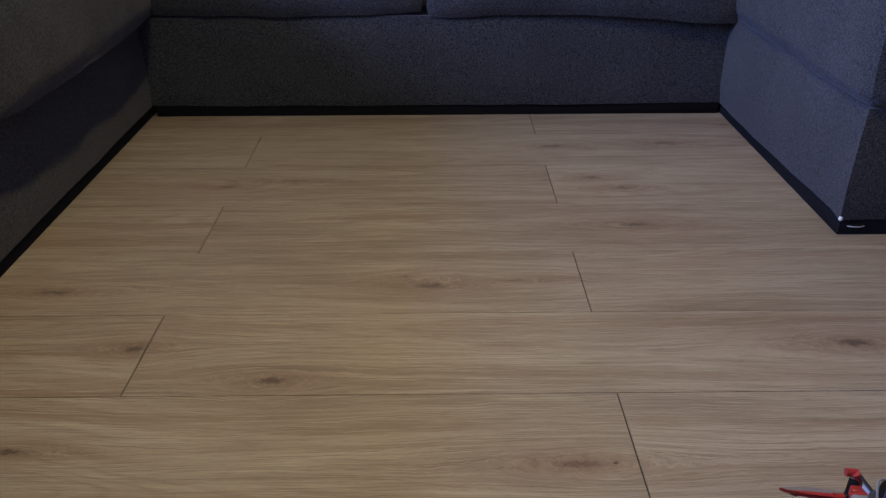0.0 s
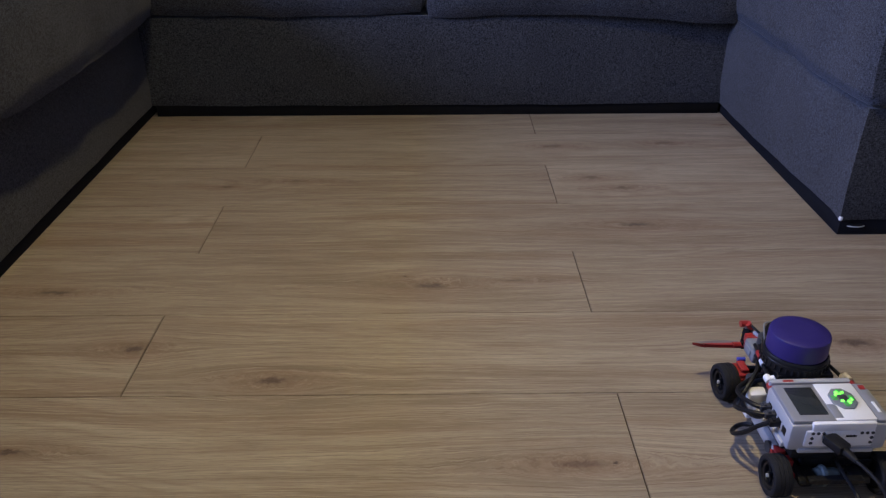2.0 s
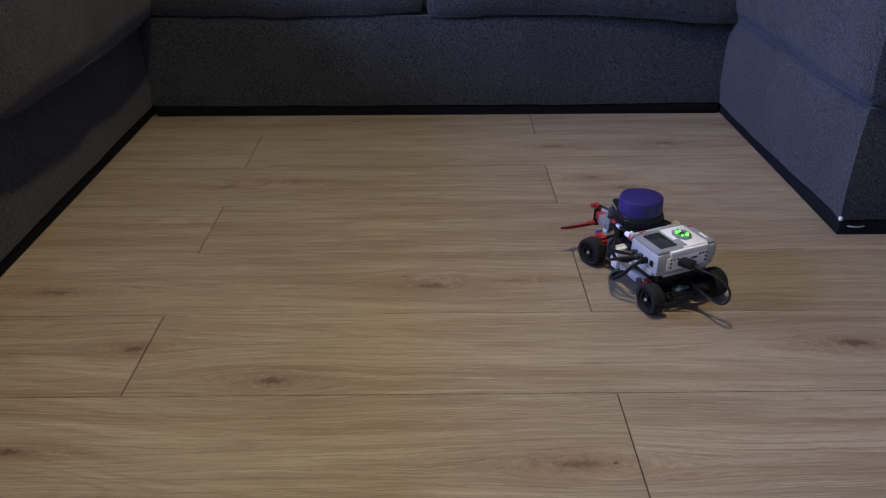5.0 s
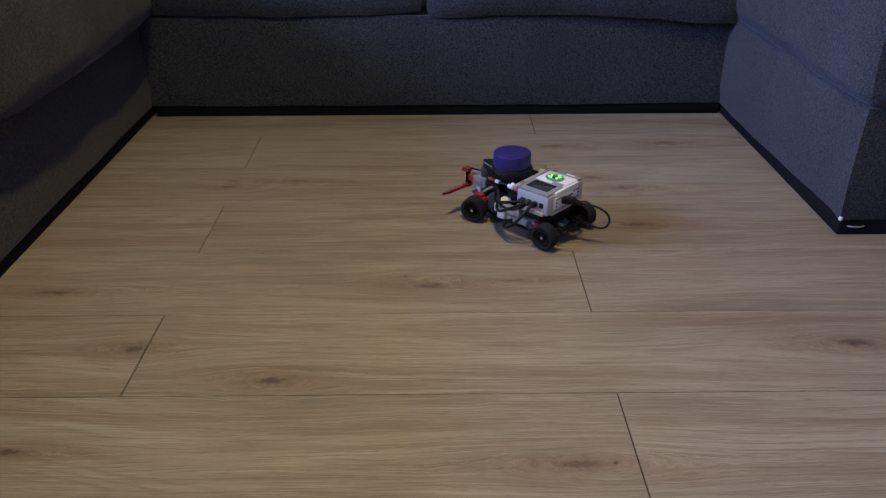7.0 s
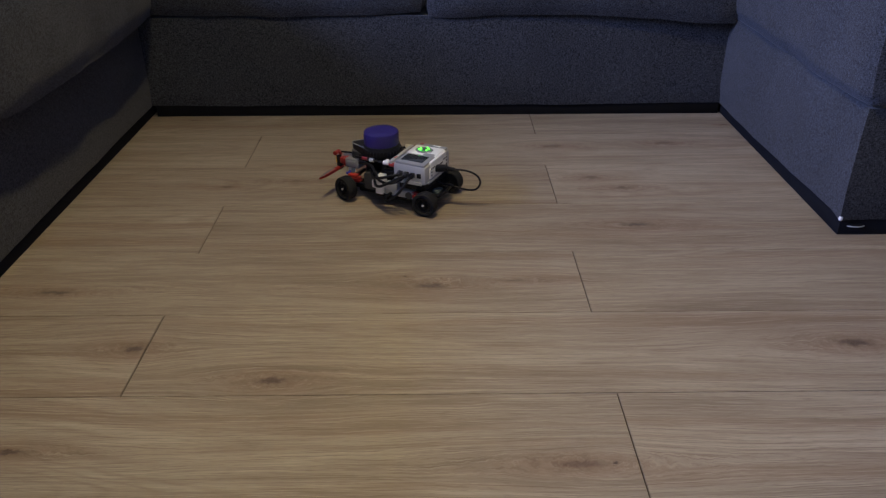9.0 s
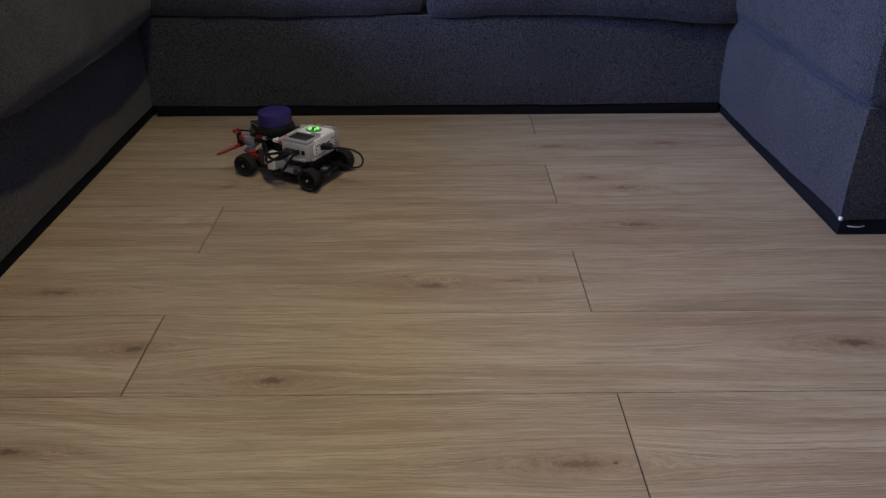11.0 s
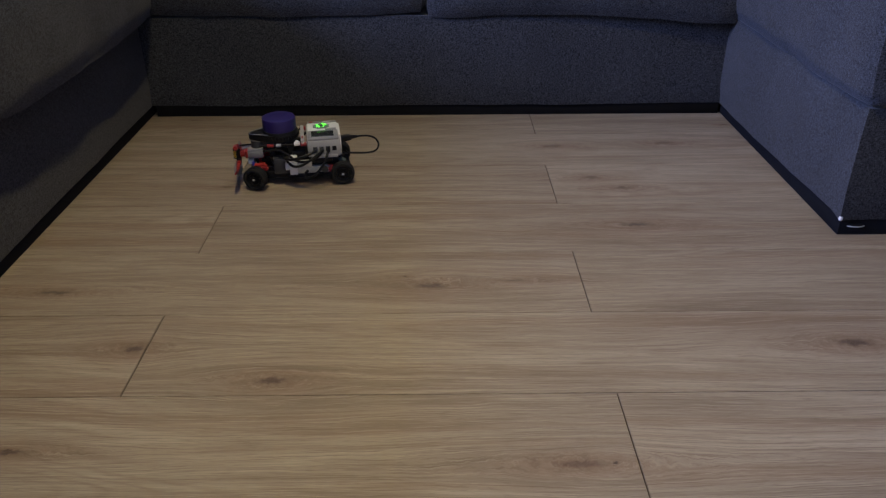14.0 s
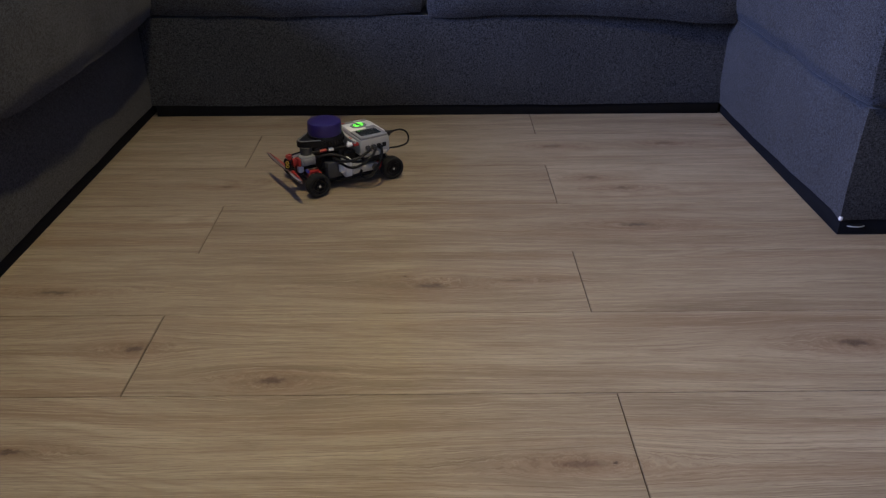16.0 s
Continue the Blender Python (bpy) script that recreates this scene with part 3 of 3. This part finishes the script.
# side links and the rail before the control brick
for s in (1, -1):
    part("side_axle", rod((76, s * 47, 91), (172, s * 33, 87), 2.3, 10), BLACK, robot)
    part("bush", rod((141, s * 37, 88), (155, s * 35, 87), 3.6, 12), RED, robot, "red bush")
    part("connector", rod((126, s * 39, 88), (136, s * 38, 88), 3.8, 12), WHITE, robot, "white connector")
    part("connector", join(rod((86, s * 48, 93), (98, s * 47, 92), 4.4, 12), rod((92, s * 47, 92), (92, s * 40, 95), 4, 12)), WHITE if s > 0 else CREAM, robot, "pale connector")
    part("bush", rod((72, s * 48, 91), (84, s * 48, 91), 4.6, 12), RED, robot, "red bush")
rail = part("rail", beam((80, -40, 96), (80, 48, 96), normal=(0, 0, 1)), LIGHTGREY, robot, "light grey cross rail")
part("pin", rod((80, 24, 97.2), (80, 36, 97.2), 3.4, 12), RED, rail, "red pin")


# control brick
brick = part("control_brick", join(mmblock(0, 71, -53, 57, 62, 100, 4.5), mmblock(-2, 30, -40, 44, 60, 66, 1.5), mmblock(8, 64, 55, 60, 61, 68, 1.5)), LIGHTGREY, robot, "light grey and white programmable control brick")
part("top_cover", join(mmblock(3, 68, -38, 8, 99, 105, 2.0), mmblock(-2.2, 4, -36, 40, 70, 93, 1.5), mmblock(-1.6, 5, -36, 34, 90, 103, 1.8)), WHITE, brick, "white front cover")
part("screen_surround", join(mmblock(3, 68, 5, 55, 98, 104.2, 2.2), mmblock(6, 30, -2, 8, 100, 105.6, 1.2)), SURROUND, brick)
part("screen", mmblock(13, 61, 12, 44, 101, 105.0, 0.8), SCREEN, brick, "dark switched-off display")
part("end_cover", join(mmblock(3, 68, -52, -38, 98, 104, 2.0), mmblock(4, 67, -59, -49, 70, 99, 6)), SURROUND, brick)
part("logo", mmblock(56, 64, -50, -43, 103.2, 104.5, 0.4), RED, brick, "small red square emblem")
part("printed_bar", mmblock(16, 34, -48, -44.5, 103.4, 104.4, 0.2), WHITE, brick, "pale printed mark")
pad = part("key_pad", prism([(38 + 19 * math.cos(a), -14 + 15 * math.sin(a)) for a in [k * math.pi / 4 + math.pi / 8 for k in range(8)]], 104, 107, 0.8), GREY, brick, "grey key pad")
part("key", mmblock(33, 43, -19, -9, 106, 108.4, 1.5), DARKGREY, pad)
for dx, dy in ((11, 0), (-11, 0), (0, 9.5), (0, -9.5)):
    part("key", mmblock(38 + dx - 4, 38 + dx + 4, -14 + dy - 3, -14 + dy + 3, 106, 108, 1.5), GREEN_DIM, pad)
for dx, dy, w, h in ((8, 4, 5, 3), (-8, -4, 5, 3), (9, -3, 2.5, 2), (-6, 3, 2.5, 3.5), (4, 7, 3, 1.6), (-4, -8, 4, 1.8), (7, 0, 1.6, 3)):
    part("key_light", mmblock(38 + dx - w / 2, 38 + dx + w / 2, -14 + dy - h / 2, -14 + dy + h / 2, 107, 108.9, 0.6), GREEN_GLOW, pad, "glowing green key light")
for k in range(4):
    x = 14 + k * 13.5
    part("port", mmblock(x - 4.6, x + 4.6, 56.4, 57.6, 76, 86, 0.4), BLACK, brick, "black cable port")
    if k in (2, 3) or k == 1:
        part("plug", join(mmblock(x - 4, x + 4, 57, 69, 77, 85, 1), mmblock(x - 3, x + 3, 62, 66, 84, 87.5, 0.8)), DARKGREY if k != 1 else BLACK, brick, "cable plug")
part("slot", mmblock(-2.8, -2.0, -16, -4, 84, 87, 0.3), BLACK, brick, "memory card slot")
for y0 in (33, -33):
    for dx, dz in ((0, 0), (-6, 0), (-12, 0), (0, -7), (0, -14)):
        y = y0 + (dx if y0 > 0 else -dx)
        dot = rod((-2.2, y, 90 + dz), (-2.9, y, 90 + dz), 2.0, 10)
        part("pin_hole", dot, DARKGREY, brick)

# cables
usb = part("plug", join(mmblock(-26, -2, -8.5, 8.5, -5.5, 5.5, 2.2, Matrix.Translation((0, 0.0165, 0.0845)) @ Matrix.Rotation(0.42, 4, "Z")), rod((-20, 7.5, 84), (-38, 0, 82), 5.6, 12, 3.2)), BLACK, robot, "black data plug")
part("data_cable", cable([(-30, 4, 82), (-48, -4, 81), (-66, -11, 77), (-81, -15, 68), (-87, -13, 55), (-80, -8, 43), (-60, -7, 39), (-32, -6, 41), (0, -4, 45), (14, -6, 50)], 2.1), BLACK, robot, "thin black data cable")
part("motor_cable", cable([(41, 68, 81), (50, 80, 78), (68, 86, 68), (88, 82, 56), (104, 72, 52), (114, 58, 56), (120, 44, 62)], 2.9), BLACK, robot, "black flat cable")
part("motor_cable", cable([(54.5, 68, 81), (64, 76, 80), (86, 80, 74), (106, 74, 68), (120, 60, 66), (128, 46, 68), (128, 34, 70)], 2.9), BLACK, robot, "black flat cable")
part("motor_cable", cable([(27.5, 68, 81), (32, 78, 72), (44, 86, 52), (60, 90, 36), (76, 84, 28), (82, 72, 30), (74, 62, 36)], 2.9), BLACK, robot, "black flat cable")
part("motor_cable", cable([(41, 68, 80), (52, 74, 70), (76, 76, 62), (98, 70, 64), (112, 58, 72), (130, 44, 78), (156, 34, 76), (176, 30, 70)], 2.9), BLACK, robot, "black flat cable")
part("motor_cable", cable([(60, -54, 80), (74, -72, 70), (96, -70, 52), (112, -58, 48)], 2.9), BLACK, robot, "black flat cable")


# the body widens a little away from the robot's left side
wheel_obs = {w[0] for w in WHEELS}
for o in robot.children_recursive:
    if o not in wheel_obs and o.parent not in wheel_obs:
        for v in o.data.vertices:
            v.co.y = 0.060 - (0.060 - v.co.y) * 1.035

# ---- floor boards ----
floor = tagged(part("floor", block(RX0 - 0.2, RX1 + 0.2, RY0 - 0.2, RY1 + 0.2, -0.10, -0.0022, 0), JOINT, smooth=0), "oak-look laminate floor of long staggered boards", "floor", kind="structure")
BOARDS = {}


def board_mesh(length):
    """One board, bevelled along its upper edges; boards cut at a wall are shorter."""
    key = round(length, 3)
    if key not in BOARDS:
        bm = bmesh.new()
        bmesh.ops.create_cube(bm, size=1)
        for v in bm.verts:
            v.co = (v.co.x * (length - 0.0021), v.co.y * (PLANK_W - 0.0012), v.co.z * 0.008 - 0.004)
        bmesh.ops.bevel(bm, geom=[e for e in bm.edges if all(v.co.z > -0.001 for v in e.verts)], offset=0.0005, segments=1, affect="EDGES")
        me = bpy.data.meshes.new("plank")
        bm.to_mesh(me)
        bm.free()
        me.materials.append(OAK)
        BOARDS[key] = me
    return BOARDS[key]


for i in range(math.floor(RY0 / PLANK_W), math.ceil(RY1 / PLANK_W)):
    shift = 0.0 if i % 2 == 0 else PLANK_L / 2
    for k in range(-3, 4):
        x0, x1 = max(shift + k * PLANK_L, RX0 - 0.01), min(shift + (k + 1) * PLANK_L, RX1 + 0.01)
        if x1 - x0 < 0.02:
            continue
        o = new("plank", board_mesh(x1 - x0))
        o.parent = floor
        o.location = ((x0 + x1) / 2, (i + 0.5) * PLANK_W, 0)

# ---- movement ----
# seconds, x, y of the rear axle's middle, heading in degrees
PATH = [(0, 0.8807, -0.4633, 82.7), (0.5, 0.8855, -0.3942, 85.7), (1, 0.8907, -0.322, 87.5), (1.5, 0.8953, -0.2523, 89.1), (2, 0.8956, -0.181, 90.9),
        (2.5, 0.8948, -0.113, 91.5), (3, 0.8928, -0.0425, 92.7), (3.5, 0.8875, 0.0243, 94.9), (4, 0.876, 0.0941, 100.3), (4.2, 0.8695, 0.1218, 102.4),
        (4.9, 0.8419, 0.2128, 111.6), (5.6, 0.8008, 0.3011, 121.1), (6.3, 0.7488, 0.3842, 129.5), (6.5, 0.7297, 0.4062, 131.5), (7, 0.6785, 0.4592, 136.9),
        (7.5, 0.626, 0.5031, 141.8), (8, 0.5675, 0.5433, 147.0), (8.5, 0.5073, 0.5782, 151.9), (9, 0.4416, 0.6105, 154.5), (9.2, 0.4161, 0.6235, 154.4),
        (9.9, 0.3312, 0.6652, 152.8), (10.6, 0.2453, 0.7086, 151.5), (11.3, 0.1576, 0.7518, 152.0), (11.5, 0.1284, 0.7639, 154.4), (11.8, 0.0873, 0.7795, 160.3),
        (12.05, 0.0621, 0.7874, 164.0), (12.2, 0.0722, 0.7861, 165.0), (12.5, 0.0964, 0.7805, 168.0), (13, 0.1405, 0.7746, 175.1), (13.5, 0.1828, 0.7739, 182.4),
        (14, 0.2251, 0.7771, 189.6), (14.5, 0.2668, 0.7852, 196.2), (15, 0.308, 0.7992, 202.8), (15.5, 0.3426, 0.8167, 209.1), (15.7, 0.3517, 0.8225, 211.3),
        (16, 0.3083, 0.7953, 211.6)]
STEER = [(0, 5), (3, 6), (4, 13), (8.5, 13), (8.9, -20), (9.4, -20), (9.8, 0), (11.0, 2), (11.4, 16), (12.0, 18), (12.15, 0), (12.4, -26), (15.6, -26), (15.85, -5), (16, 0)]


def motions():
    walk(robot, [(t, pose(x, y, 0, 0, 0, h)) for t, x, y, h in PATH])
    ts = np.arange(0, 16.001, 0.1)
    tt = [p[0] for p in PATH]
    xs, ys = np.interp(ts, tt, [p[1] for p in PATH]), np.interp(ts, tt, [p[2] for p in PATH])
    hs = np.radians(np.interp(ts, tt, [p[3] for p in PATH]))
    steer = np.radians(np.interp(ts, [s[0] for s in STEER], [s[1] for s in STEER]))
    for ob, x, y, side, front in WHEELS:
        rolled, rows, last = 0.0, [], None
        for k, t in enumerate(ts):
            c, s = math.cos(hs[k]), math.sin(hs[k])
            at = Vector((xs[k] + (c * x - s * y) / 1000, ys[k] + (s * x + c * y) / 1000))
            turn = steer[k] if front else 0.0
            if last is not None:
                rolled += (at - last).dot(Vector((math.cos(hs[k] + turn), math.sin(hs[k] + turn)))) / 0.025
            last = at
            place = Matrix.Translation((x / 1000, y / 1000, 0.025))
            if front:  # the wheel swings about an upright pivot inboard of it
                place = Matrix.Translation((x / 1000, (y - side * 22) / 1000, 0.025)) @ Matrix.Rotation(turn, 4, "Z") @ Matrix.Translation((0, side * 0.022, 0))
            rows.append((float(t), place @ Matrix.Rotation(rolled, 4, "Y") @ Matrix.Rotation(-side * math.pi / 2, 4, "X")))
        walk(ob, rows)


motions()
